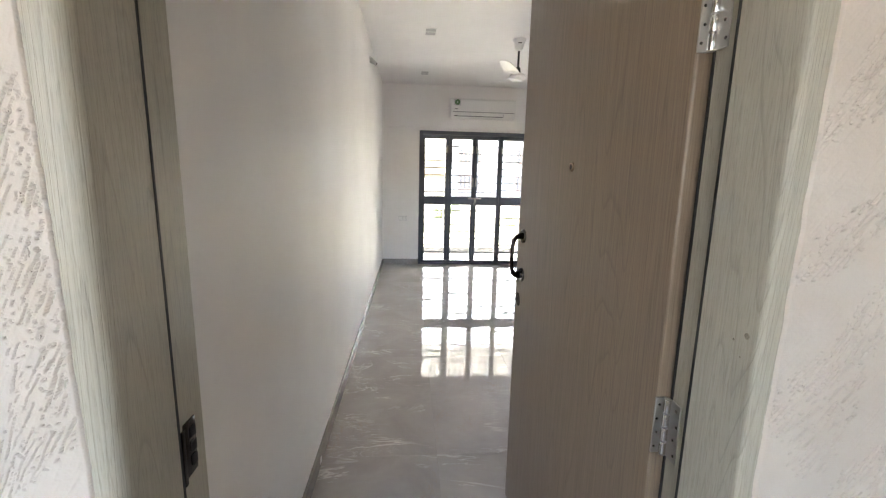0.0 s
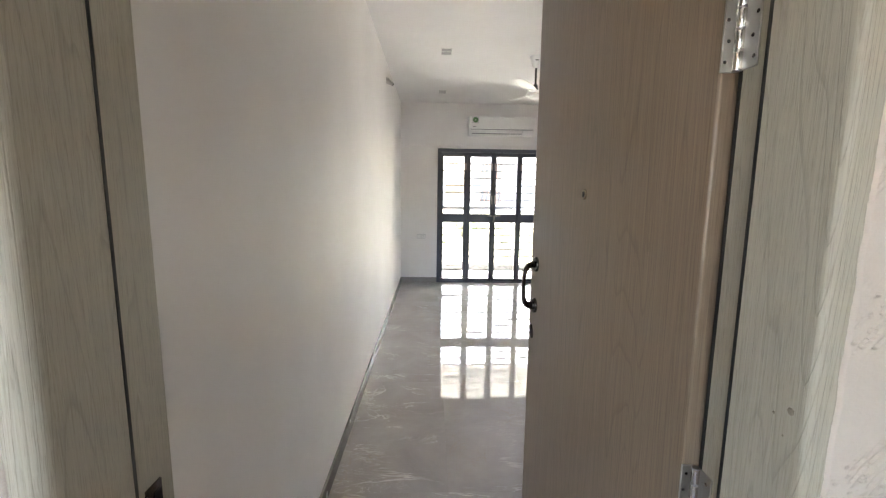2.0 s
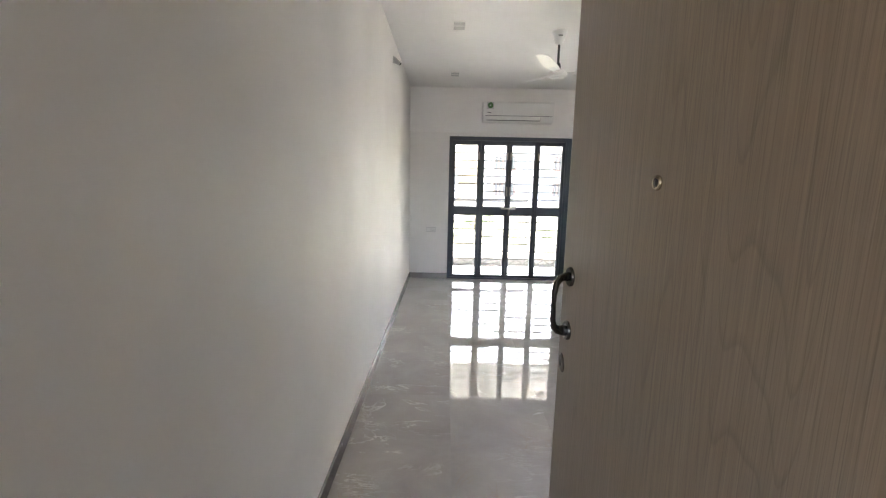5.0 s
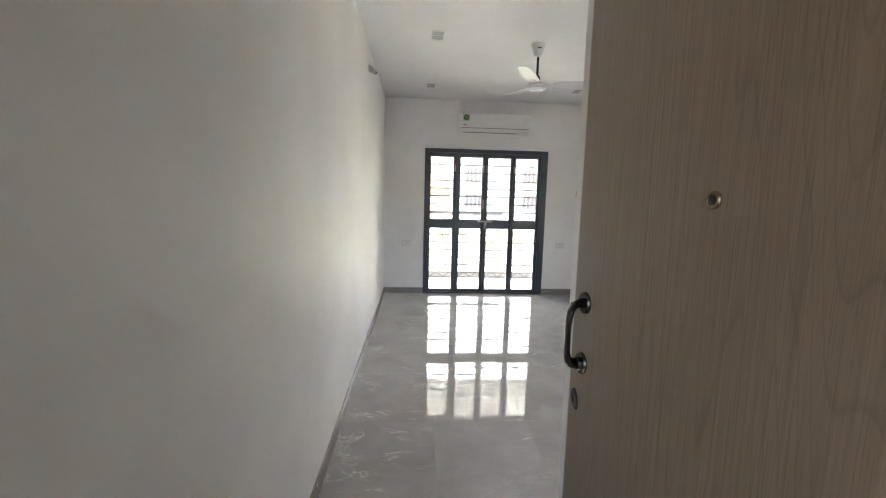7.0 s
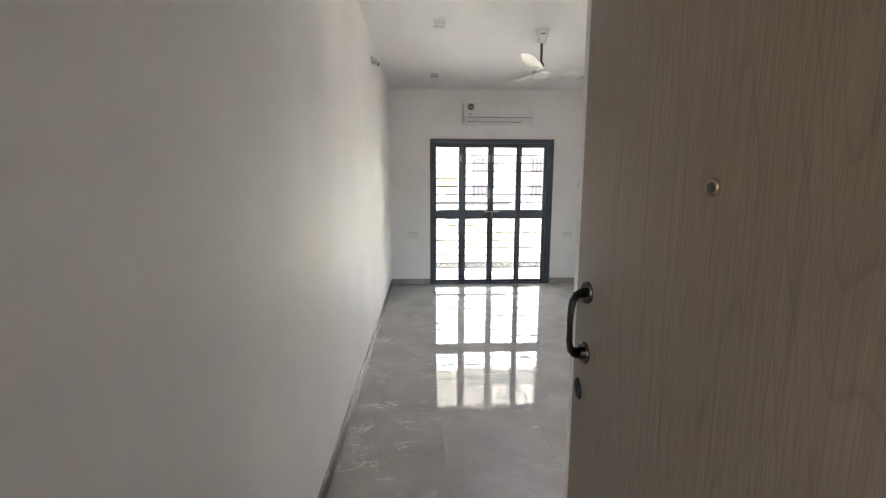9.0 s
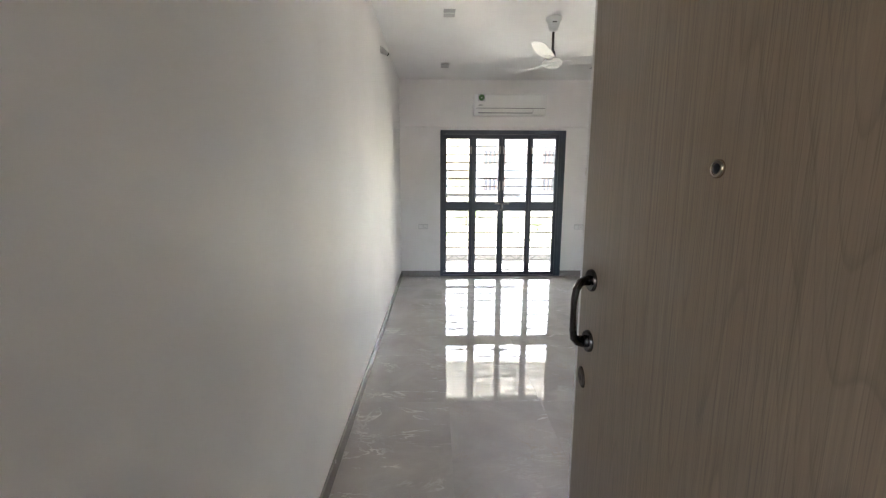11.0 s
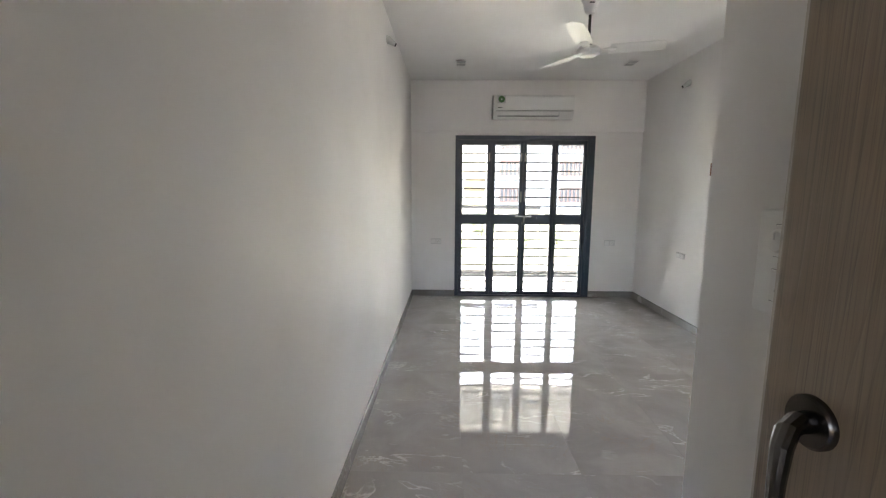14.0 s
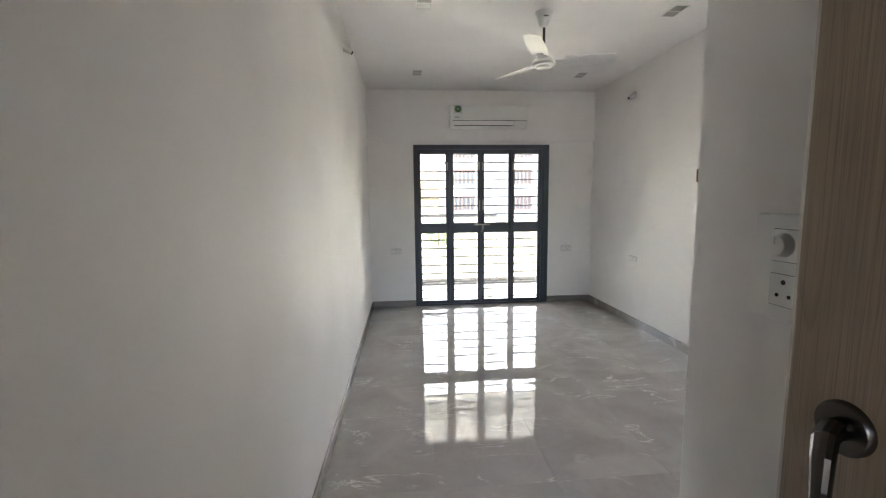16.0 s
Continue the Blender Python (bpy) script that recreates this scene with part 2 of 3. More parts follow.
def empty(name, m=None):
    ob = new(name)
    ob.empty_display_size = 0.05
    if m is not None:
        ob.matrix_world = m
    return ob


def structure(name, bm, mat, label="", category=""):
    return tagged(part(name, bm, mat, smooth=False), label, category, kind="structure")


def thing(name, label, category, group="", m=None):
    return tagged(empty(name, m), label, category, group)


# ---- plan: x from the left wall, y from the entrance, z from the floor ----
X_LEFT, X_RIGHT, Y_FAR, HIGH = 0.012, 3.0, 6.25, 2.81
STUB_X, STUB_Y = 0.995, 1.415
FRONT, INNER = -0.03, 0.18
WIN = (0.59, 2.396, 2.13)
TERRACE_Z, GROUND_Z = -0.44, -0.70

structure("wall_west", box_bm((-0.22, INNER, -0.1), (X_LEFT, Y_FAR, HIGH)), WALL, "smooth white painted wall", "wall")
structure("wall_east", box_bm((X_RIGHT, INNER, -0.1), (X_RIGHT + 0.2, Y_FAR, HIGH)), WALL, "smooth white painted wall", "wall")
structure("wall_stub", box_bm((STUB_X, INNER, -0.1), (STUB_X + 0.12, STUB_Y, HIGH), 0.004, 1), WALL,
          "short white painted wall beside the entrance", "wall")
# Unseen opening in the south wall, added to let fill daylight in.
ADDED_OPENING = (1.25, 2.90, 1.55, 2.15)
bm = box_bm((STUB_X + 0.12, INNER, -0.1), (ADDED_OPENING[0], INNER + 0.2, HIGH))
box_bm((ADDED_OPENING[1], INNER, -0.1), (X_RIGHT, INNER + 0.2, HIGH), bm=bm)
box_bm((ADDED_OPENING[0], INNER, -0.1), (ADDED_OPENING[1], INNER + 0.2, ADDED_OPENING[2]), bm=bm)
box_bm((ADDED_OPENING[0], INNER, ADDED_OPENING[3]), (ADDED_OPENING[1], INNER + 0.2, HIGH), bm=bm)
structure("wall_south", bm, WALL, "plain white painted wall with an unseen opening added for fill daylight", "wall")
bm = box_bm((-0.22, Y_FAR, -0.1), (WIN[0], Y_FAR + 0.2, HIGH))
box_bm((WIN[1], Y_FAR, -0.1), (X_RIGHT + 0.2, Y_FAR + 0.2, HIGH), bm=bm)
box_bm((WIN[0], Y_FAR, WIN[2]), (WIN[1], Y_FAR + 0.2, HIGH), bm=bm)
structure("wall_north", bm, WALL, "white painted end wall round the balcony door", "wall")
structure("beam", box_bm((X_LEFT, Y_FAR - 0.03, 2.172), (X_RIGHT, Y_FAR, HIGH), 0.003, 1), WALL,
          "shallow white beam above the balcony door", "beam")
structure("ceiling", box_bm((-0.22, INNER, HIGH), (X_RIGHT + 0.2, Y_FAR + 0.2, HIGH + 0.15)), CEILING,
          "plain white painted ceiling", "ceiling")


def skirting(name, a, b):
    return structure(name, box_bm(a, b, 0.002, 1), SKIRT, "low grey marble skirting", "skirting")


skirting("baseboard_west", (X_LEFT, INNER + 0.005, 0.0), (X_LEFT + 0.014, Y_FAR, 0.08))
skirting("baseboard_north_1", (X_LEFT + 0.014, Y_FAR - 0.014, 0.0), (WIN[0], Y_FAR, 0.08))
skirting("baseboard_north_2", (WIN[1], Y_FAR - 0.014, 0.0), (X_RIGHT - 0.014, Y_FAR, 0.08))
skirting("baseboard_east", (X_RIGHT - 0.014, INNER + 0.2, 0.0), (X_RIGHT, Y_FAR, 0.08))


# ---- entrance wall, frame and landing ----
def raked_plaster(name, x0, x1, z0, z1, step, seed, dense, deep, slant, over):
    """Plaster with slanting drag marks, as a relief on the wall's face."""
    nx, nz = int((x1 - x0) / step), int((z1 - z0) / step)
    xs, zs = np.linspace(x0, x1, nx + 1), np.linspace(z0, z1, nz + 1)
    verts, shift = [], Vector((seed, seed * 0.7, 0))
    ca, sa = math.cos(radians(slant)), math.sin(radians(slant))
    for z in zs:
        for x in xs:
            u, v = x * ca + z * sa, x * sa - z * ca
            bend = 0.28 * noise.noise(Vector((x * 16, z * 16, 2)))
            drag = noise.noise(Vector((u * 26 + bend, v * 330 + bend, 0)) + shift)
            pick = noise.noise(Vector((u * 5, v * 12, 4)) + shift) + dense
            pit = noise.noise(Vector((u * 150, v * 260, 7)) + shift)
            lump = noise.noise(Vector((x * 30, z * 30, 9)) + shift)
            d = 0.0
            if drag > 0.21 and pick > 0.0:
                d = -min(1.0, (drag - 0.21) * 12) * min(1.0, pick * 9) * 0.0042
            if pit > 0.38 and pick > -0.02:
                d = min(d, -min(1.0, (pit - 0.36) * 9) * 0.0038)
            d += 0.0008 * lump + 0.0009 * max(0.0, -drag - 0.1)
            d *= min(1.0, max(0.15, (x1 - x if seed < 5 else x - x0) / 0.008))
            lap = over[0] + (over[1] - over[0]) * (1.9 - z) + 0.003 + 0.003 * noise.noise(Vector((z * 22, seed, 0))) + 0.0008 * noise.noise(Vector((z * 120, seed, 3))) + 0.0008 * noise.noise(Vector((z * 330, seed, 5)))
            inward = max(0.0, 1 - (x1 - x if seed < 5 else x - x0) / 0.06)
            px = x + lap * inward if seed < 5 else x - lap * inward
            edge = x > x1 - step * 0.5 if seed < 5 else x < x0 + step * 0.5
            verts.append((px, FRONT + 0.003 if edge else FRONT - d * deep - 0.003, z))
    faces = [(j * (nx + 1) + i, j * (nx + 1) + i + 1, (j + 1) * (nx + 1) + i + 1, (j + 1) * (nx + 1) + i)
             for j in range(nz) for i in range(nx)]
    me = bpy.data.meshes.new(name)
    me.from_pydata(verts, [], faces)
    me.materials.append(PLASTER)
    me.shade_smooth()
    return tagged(new(name, me), "cream plaster raked with slanting drag marks", "plaster", kind="structure")


L_STOP, R_STOP, L_REB, R_REB, L_GROOVE, R_GROOVE = 0.059, 0.949, 0.046, 0.972, 0.116, 0.101
L_OUT, R_OUT, HEAD = 0.004, 0.994, 2.14
L_LAP, R_LAP = (-0.002, 0.024), (0.0, 0.018)      # plaster lapping over the frame, high and low
bm = box_bm((-1.4, FRONT, -0.1), (L_OUT - 0.012, INNER, HIGH))
box_bm((R_OUT, FRONT, -0.1), (1.52, INNER, HIGH), bm=bm)
box_bm((L_OUT, FRONT, HEAD + 0.05), (R_OUT, INNER, HIGH), bm=bm)
structure("wall_entrance", bm, PLASTER, "plastered wall round the entrance door", "wall")
raked_plaster("plaster_left", -0.25, L_OUT + 0.002, 0.75, 1.95, 0.0014, 3.0, 0.03, 1.5, 70, L_LAP)
raked_plaster("plaster_right", R_OUT - 0.002, 1.30, 0.75, 1.95, 0.0014, 8.0, -0.08, 1.15, 56, R_LAP)


def jamb_outline(stop, reb, out, sign, groove):
    """Plan of one jamb: rounded front corner, stop, groove, rebate."""
    r, face = (0.026 if sign > 0 else 0.012), FRONT + 0.002
    pts = [(out, INNER + (0.04 if sign > 0 else 0.0)), (out, face + 0.006), (out + sign * 0.004, face)]
    for k in range(7):
        a = math.pi / 2 * k / 6
        pts.append((stop - sign * r * (1 - math.sin(a)), face + r * (1 - math.cos(a))))
    pts += [(stop, groove), (stop - sign * 0.008, groove), (stop - sign * 0.008, groove + 0.004), (reb, groove + 0.004), (reb, INNER + (0.04 if sign > 0 else 0.0))]
    return pts


door_frame = tagged(thing("door_frame", "pale ash laminate door frame with a rounded front edge", "door frame"), kind="structure")
LEAN = 0.010      # the left jamb is this far out of plumb, metre by metre


def leaning(bm):
    for v in bm.verts:
        v.co.x += LEAN * (1.4 - v.co.z)
    return bm


left_jamb = part("jamb", leaning(sweep_bm(jamb_outline(L_STOP, L_REB, L_OUT, 1, L_GROOVE), 0.0, HEAD + 0.05)), FRAME, door_frame)
right_jamb = part("jamb", sweep_bm(jamb_outline(R_STOP, R_REB, R_OUT, -1, R_GROOVE), 0.0, HEAD + 0.05), FRAME, door_frame)
part("head", box_bm((L_STOP, FRONT + 0.004, HEAD), (R_STOP, INNER, HEAD + 0.05), 0.004), FRAME, door_frame)
part("seal_or_gap_strip", leaning(box_bm((L_STOP - 0.009, L_GROOVE - 0.003, 0.02), (L_STOP + 0.0015, L_GROOVE + 0.002, HEAD))), GASKET_AND_GAP, door_frame, "thin black rubber and gap shade seal")
part("seal_or_gap_strip", box_bm((R_STOP - 0.0015, R_GROOVE - 0.003, 0.02), (R_STOP + 0.009, R_GROOVE + 0.002, HEAD)), GASKET_AND_GAP, door_frame, "thin black rubber and gap shade seal")

# Dark strip standing in for the shade in the gap at the hinge edge.
part("seal_or_gap_strip", box_bm((0.9705, 0.1745, 0.02), (0.9735, 0.1815, HEAD)), GASKET_AND_GAP, door_frame, "dark strip imitating the shaded gap beside the leaf")

# strike plate on the left rebate, with its two keeps
SR = L_REB + LEAN * 0.49
strike = part("strike_plate", box_bm((SR - 0.002, 0.150, 0.860), (SR + 0.0025, 0.188, 0.965), 0.001), GUNMETAL, door_frame, "dark bronze strike plate")
for z in (0.884, 0.912, 0.940):
    part("keep", box_bm((SR + 0.0015, 0.168, z - 0.010), (SR + 0.0055, 0.184, z + 0.010), 0.0015), HOLE, strike)
part("lip", box_bm((SR, 0.140, 0.850), (SR + 0.004, 0.151, 0.958), 0.002), GUNMETAL, strike)

# small chips on the right jamb
for y, z, s in ((-0.003, 1.186, 0.0052), (0.021, 1.172, 0.0022), (0.004, 1.150, 0.0015)):
    part("chip", lathe_bm([(s, -0.0006), (s * 0.6, -0.0012)], 7, (R_STOP, y, z), "x"), WORN, right_jamb, "small worn chip in the laminate")

# the leaf, swung open against the wall
LEAF_LONG, LEAF_THICK, LEAF_HIGH = 0.912, 0.038, 2.125
door_m = pose(0.984, 0.191, 0.008, 0, 0, 3.7)
front_door = thing("entrance_door", "grey-brown wood-grain laminate entrance door standing open", "door", m=door_m)
front_door["kind"] = "structure"
front_door.name = "door_1"
outer = -LEAF_THICK
leaf = part("leaf", box_bm((-LEAF_THICK, 0.0, 0.0), (0.0, LEAF_LONG, LEAF_HIGH), 0.006, 4), DOOR, front_door)
part("edge_lipping", box_bm((-LEAF_THICK + 0.0012, LEAF_LONG - 0.0045, 0.002), (-0.0012, LEAF_LONG + 0.0015, LEAF_HIGH - 0.002), 0.0008, 1), LIT_EDGE, front_door, "edge lipping coloured pale as if lit by the room")
# door viewer
viewer = part("door_viewer", lathe_bm([(0.0135, 0.0), (0.0135, -0.002), (0.0118, -0.0045), (0.009, -0.005), (0.0085, -0.004)], 24, (outer, 0.466, 1.439), "x"), VIEWER_METAL, front_door, "round bronzed metal door viewer")
part("lens", lathe_bm([(0.0085, 0.0), (0.0075, -0.0042), (0.003, -0.006)], 20, (outer, 0.466, 1.439), "x"), VIEWER_LENS, viewer, "dark glass lens")
# pull handle
HY = 0.848
handle = part("pull_handle", tube_bm(
    [(outer - 0.004, HY, 1.183), (outer - 0.018, HY - 0.001, 1.183), (outer - 0.034, HY - 0.008, 1.179), (outer - 0.046, HY - 0.017, 1.166),
     (outer - 0.052, HY - 0.022, 1.140), (outer - 0.053, HY - 0.023, 1.115), (outer - 0.052, HY - 0.022, 1.066), (outer - 0.046, HY - 0.017, 1.046),
     (outer - 0.034, HY - 0.008, 1.034), (outer - 0.018, HY - 0.001, 1.029), (outer - 0.004, HY, 1.029)],
    [0.0155, 0.0145, 0.013, 0.012, 0.0105, 0.0095, 0.0105, 0.012, 0.013, 0.0145, 0.0155], 12, 0.75), GUNMETAL, front_door, "dark gunmetal bow pull handle", smooth=False)
for z in (1.183, 1.029):
    part("rosette", lathe_bm([(0.027, 0.0), (0.027, -0.005), (0.0245, -0.008), (0.018, -0.0085)], 32, (outer, HY, z), "x"), GUNMETAL, handle)
lock = part("lock_cover", lathe_bm([(0.0155, 0.0), (0.0155, -0.003), (0.0125, -0.006)], 28, (0, 0, 0), "x"), GUNMETAL, front_door, "oval lock cover")
lock.matrix_basis = Matrix.Translation((outer, HY + 0.024, 0.922)) @ Matrix.Rotation(radians(-20), 4, "X") @ Matrix.Diagonal((1, 1, 1.75, 1))
part("keyhole", box_bm((-0.0068, -0.002, -0.005), (-0.0055, 0.002, 0.005)), HOLE, lock)


def hinge(z):
    """A butt hinge: one leaf on the door's edge, one on the rebate, knuckles between."""
    h = part("hinge", lathe_bm([(0.0062, z), (0.0062, z + 0.122)], 14, (0.9655, 0.1805, 0)), STEEL, door_frame, "steel butt hinge")
    part("door_plate", box_bm((0.9445, 0.1862, z), (0.9655, 0.1902, z + 0.122), 0.0008, 1), STEEL, h)
    part("frame_plate", box_bm((0.9690, 0.146, z), (0.9722, 0.178, z + 0.122), 0.0008, 1), STEEL, h)
    for k in range(4):
        part("knuckle", lathe_bm([(0.0068, z + 0.002 + 0.0305 * k), (0.0072, z + 0.004 + 0.0305 * k), (0.0072, z + 0.026 + 0.0305 * k), (0.0068, z + 0.028 + 0.0305 * k)], 14, (0.9655, 0.1805, 0)), CHROME, h)
        part("screw", lathe_bm([(0.0028, 0.1864), (0.0026, 0.1856), (0.0010, 0.1859)], 12, (0.950 + 0.003 * (k % 2), 0, z + 0.015 + 0.0305 * k), "y"), GUNMETAL, h)
        part("screw", lathe_bm([(0.0030, 0.9692), (0.0028, 0.9684), (0.0010, 0.9687)], 12, (0, 0.152 + 0.006 * (k % 2), z + 0.015 + 0.0305 * k), "x"), GUNMETAL, h)


for z in (0.25, 0.861, 1.635):
    hinge(z)

# the landing outside, closed round the camera, with a wide opening to daylight
OPENING = (-1.15, 0.36, 0.95, 2.35)
bm = box_bm((-1.4, -2.7, -0.1), (OPENING[0], -2.5, HIGH))
box_bm((OPENING[1], -2.7, -0.1), (1.52, -2.5, HIGH), bm=bm)
box_bm((OPENING[0], -2.7, -0.1), (OPENING[1], -2.5, OPENING[2]), bm=bm)
box_bm((OPENING[0], -2.7, OPENING[3]), (OPENING[1], -2.5, HIGH), bm=bm)
structure("wall_landing", bm, PLASTER, "plastered landing wall with a wide opening", "wall")
structure("wall_landing_east", box_bm((1.32, -2.5, -0.1), (1.52, FRONT, HIGH)), PLASTER, "plastered landing wall", "wall")
structure("wall_landing_west", box_bm((-1.4, -2.5, -0.1), (-1.2, FRONT, HIGH)), PLASTER, "plastered landing wall", "wall")
structure("ceiling_landing", box_bm((-1.4, -2.7, HIGH), (1.52, INNER, HIGH + 0.15)), CEILING, "white landing ceiling", "ceiling")


# ---- balcony door: charcoal aluminium, four glazed leaves ----
def balcony_door():
    x0, x1, top = WIN
    y0, y1 = Y_FAR - 0.012, Y_FAR + 0.055
    d = thing("door_2", "charcoal aluminium folding balcony door, four glazed leaves, closed", "balcony door")
    d["kind"] = "structure"
    part("frame_stile", box_bm((x0, y0, 0.0), (x0 + 0.045, y1, top), 0.003, 1), ALUMINIUM, d)
    part("frame_stile", box_bm((x1 - 0.095, y0, 0.0), (x1, y1, top), 0.003, 1), ALUMINIUM, d)
    part("frame_stile", box_bm((x1 - 0.060, y0 - 0.006, 0.03), (x1 - 0.052, y0 + 0.004, top - 0.03), 0.001, 1), ALUMINIUM, d)
    part("frame_head", box_bm((x0 + 0.045, y0, top - 0.055), (x1 - 0.095, y1, top), 0.003, 1), ALUMINIUM, d)
    part("threshold", box_bm((x0 + 0.045, y0 - 0.004, 0.0), (x1 - 0.095, y1, 0.022), 0.003, 1), ALUMINIUM, d)
    left, right = x0 + 0.045, x1 - 0.095
    panes = ((0.683, 1.007), (1.113, 1.432), (1.523, 1.848), (1.932, 2.254))
    bounds = [left + 0.001, 1.060, 1.4775, 1.890, right - 0.001]
    for k, (a, b) in enumerate(panes):
        lo, hi = bounds[k] + 0.0015, bounds[k + 1] - 0.0015
        f0, f1 = Y_FAR + 0.002, Y_FAR + 0.045
        leaf_k = part("door_leaf", box_bm((lo, f0, 0.024), (a, f1, top - 0.057), 0.002, 1), ALUMINIUM, d)
        part("stile", box_bm((b, f0, 0.024), (hi, f1, top - 0.057), 0.002, 1), ALUMINIUM, leaf_k)
        part("bottom_rail", box_bm((a, f0 + 0.001, 0.024), (b, f1, 0.066), 0.002, 1), ALUMINIUM, leaf_k)
        part("middle_rail", box_bm((a, f0 + 0.001, 0.977), (b, f1, 1.108), 0.002, 1), ALUMINIUM, leaf_k)
        part("top_rail", box_bm((a, f0 + 0.001, 2.014), (b, f1, top - 0.057), 0.002, 1), ALUMINIUM, leaf_k)
        for z0, z1 in ((0.066, 0.977), (1.108, 2.014)):
            p = part("pane", box_bm((a - 0.003, Y_FAR + 0.022, z0 - 0.003), (b + 0.003, Y_FAR + 0.027, z1 + 0.003)), GLASS, leaf_k, smooth=False)
            p.visible_shadow = False
    for x in bounds:
        part("seal", box_bm((x - 0.006, Y_FAR + 0.018, 0.022), (x + 0.006, Y_FAR + 0.030, top - 0.055)), GASKET_AND_GAP, d, "black rubber and gap shade seal", smooth=False)
    for x, z0, z1 in ((1.034, 1.80, 1.91), (1.452, 1.80, 1.91), (1.500, 1.80, 1.91), (1.912, 1.80, 1.91), (1.458, 1.27, 1.41), (1.505, 1.28, 1.41)):
        bolt = part("flush_bolt", box_bm((x - 0.008, Y_FAR - 0.004, z0), (x + 0.008, Y_FAR + 0.003, z1), 0.003), STEEL, d, "pale steel flush bolt")
        part("slider", box_bm((x - 0.004, Y_FAR - 0.009, z0 + 0.04), (x + 0.004, Y_FAR - 0.003, z0 + 0.06), 0.002), STEEL, bolt)
    # latch with a padlock hasp across the middle
    latch = part("latch", tube_bm([(1.385, Y_FAR - 0.014, 1.086), (1.600, Y_FAR - 0.014, 1.086)], 0.0075, 12), CHROME, d, "steel sliding latch")
    for x in (1.40, 1.445, 1.54, 1.585):
        part("staple", box_bm((x - 0.006, Y_FAR - 0.024, 1.070), (x + 0.006, Y_FAR + 0.003, 1.102), 0.003), STEEL, latch)
    part("hasp", box_bm((1.487, Y_FAR - 0.020, 1.020), (1.513, Y_FAR - 0.012, 1.092), 0.004), STEEL, latch)
    part("hook", tube_bm([(1.500, Y_FAR - 0.016, 1.025), (1.497, Y_FAR - 0.024, 1.000), (1.486, Y_FAR - 0.024, 0.985), (1.476, Y_FAR - 0.020, 0.992), (1.474, Y_FAR - 0.016, 1.010)], 0.005, 10), STEEL, latch)
    return d


balcony_door()
grille = thing("window_grille", "thin black steel bars across the balcony door", "grille")
for k in range(18):
    part("bar", tube_bm([(WIN[0] - 0.02, Y_FAR + 0.10, 0.075 + 0.1145 * k), (WIN[1] + 0.02, Y_FAR + 0.10, 0.075 + 0.1145 * k)], 0.0105, 8), DARK_STEEL, grille)
for x in (WIN[0] + 0.02, WIN[1] - 0.02):
    part("upright", box_bm((x - 0.012, Y_FAR + 0.105, 0.0), (x + 0.012, Y_FAR + 0.125, WIN[2]), 0.002, 1), DARK_STEEL, grille)


# ---- air conditioner ----
def rounded_profile_x(x0, x1, outline):
    """A solid between x0 and x1 over an outline of (y, z)."""
    bm = bmesh.new()
    a = [bm.verts.new((x0, y, z)) for y, z in outline]
    b = [bm.verts.new((x1, y, z)) for y, z in outline]
    for k in range(len(outline)):
        j = (k + 1) % len(outline)
        bm.faces.new((a[k], a[j], b[j], b[k]))
    bm.faces.new(a[::-1])
    bm.faces.new(b)
    bmesh.ops.recalc_face_normals(bm, faces=bm.faces)
    return bm


ac = thing("air_conditioner", "white split air conditioner with a green sticker", "air conditioner")
AX0, AX1, AY, AZ0, AZ1, AB = 1.050, 2.035, 5.985, 2.305, 2.590, Y_FAR - 0.03
part("body", rounded_profile_x(AX0, AX1, [(AB, AZ0 + 0.02), (AB, AZ1), (AY + 0.05, AZ1), (AY + 0.02, AZ1 - 0.012), (AY + 0.012, AZ1 - 0.04), (AY + 0.012, AZ0 + 0.085),
                                        (AY + 0.03, AZ0 + 0.055), (AY + 0.075, AZ0 + 0.012), (AY + 0.13, AZ0)]), PLASTIC, ac, smooth=False)
part("front_panel", rounded_profile_x(AX0 + 0.003, AX1 - 0.003, [(AY + 0.013, AZ0 + 0.092), (AY + 0.004, AZ0 + 0.094), (AY, AZ0 + 0.105), (AY, AZ1 - 0.03), (AY + 0.01, AZ1 - 0.008), (AY + 0.016, AZ1 - 0.012)]), PLASTIC, ac, smooth=False)
part("louver", rounded_profile_x(AX0 + 0.05, AX1 - 0.19, [(AY + 0.012, AZ0 + 0.080), (AY + 0.004, AZ0 + 0.076), (AY + 0.006, AZ0 + 0.035), (AY + 0.020, AZ0 + 0.030), (AY + 0.028, AZ0 + 0.055)]), PLASTIC, ac, smooth=False)
part("slot", box_bm((AX0 + 0.03, AY + 0.009, AZ0 + 0.0855), (AX1 - 0.02, AY + 0.014, AZ0 + 0.091)), INK, ac)
part("slot", box_bm((AX0 + 0.05, AY + 0.010, AZ0 + 0.026), (AX1 - 0.19, AY + 0.04, AZ0 + 0.031)), INK, ac)
part("louver_end", box_bm((AX1 - 0.187, AY + 0.010, AZ0 + 0.034), (AX1 - 0.180, AY + 0.03, AZ0 + 0.078)), DULL_PLASTIC, ac)
label = part("sticker", box_bm((AX0 + 0.045, AY - 0.0015, AZ1 - 0.110), (AX0 + 0.145, AY + 0.0005, AZ1 - 0.018)), DULL_PLASTIC, ac, "rating sticker with a green disc")
part("disc", lathe_bm([(0.040, 0.0), (0.040, -0.0025)], 28, (AX0 + 0.095, AY, AZ1 - 0.062), "y"), GREEN, label)
part("figure", box_bm((AX0 + 0.089, AY - 0.0042, AZ1 - 0.072), (AX0 + 0.101, AY - 0.0024, AZ1 - 0.054)), DULL_PLASTIC, label)
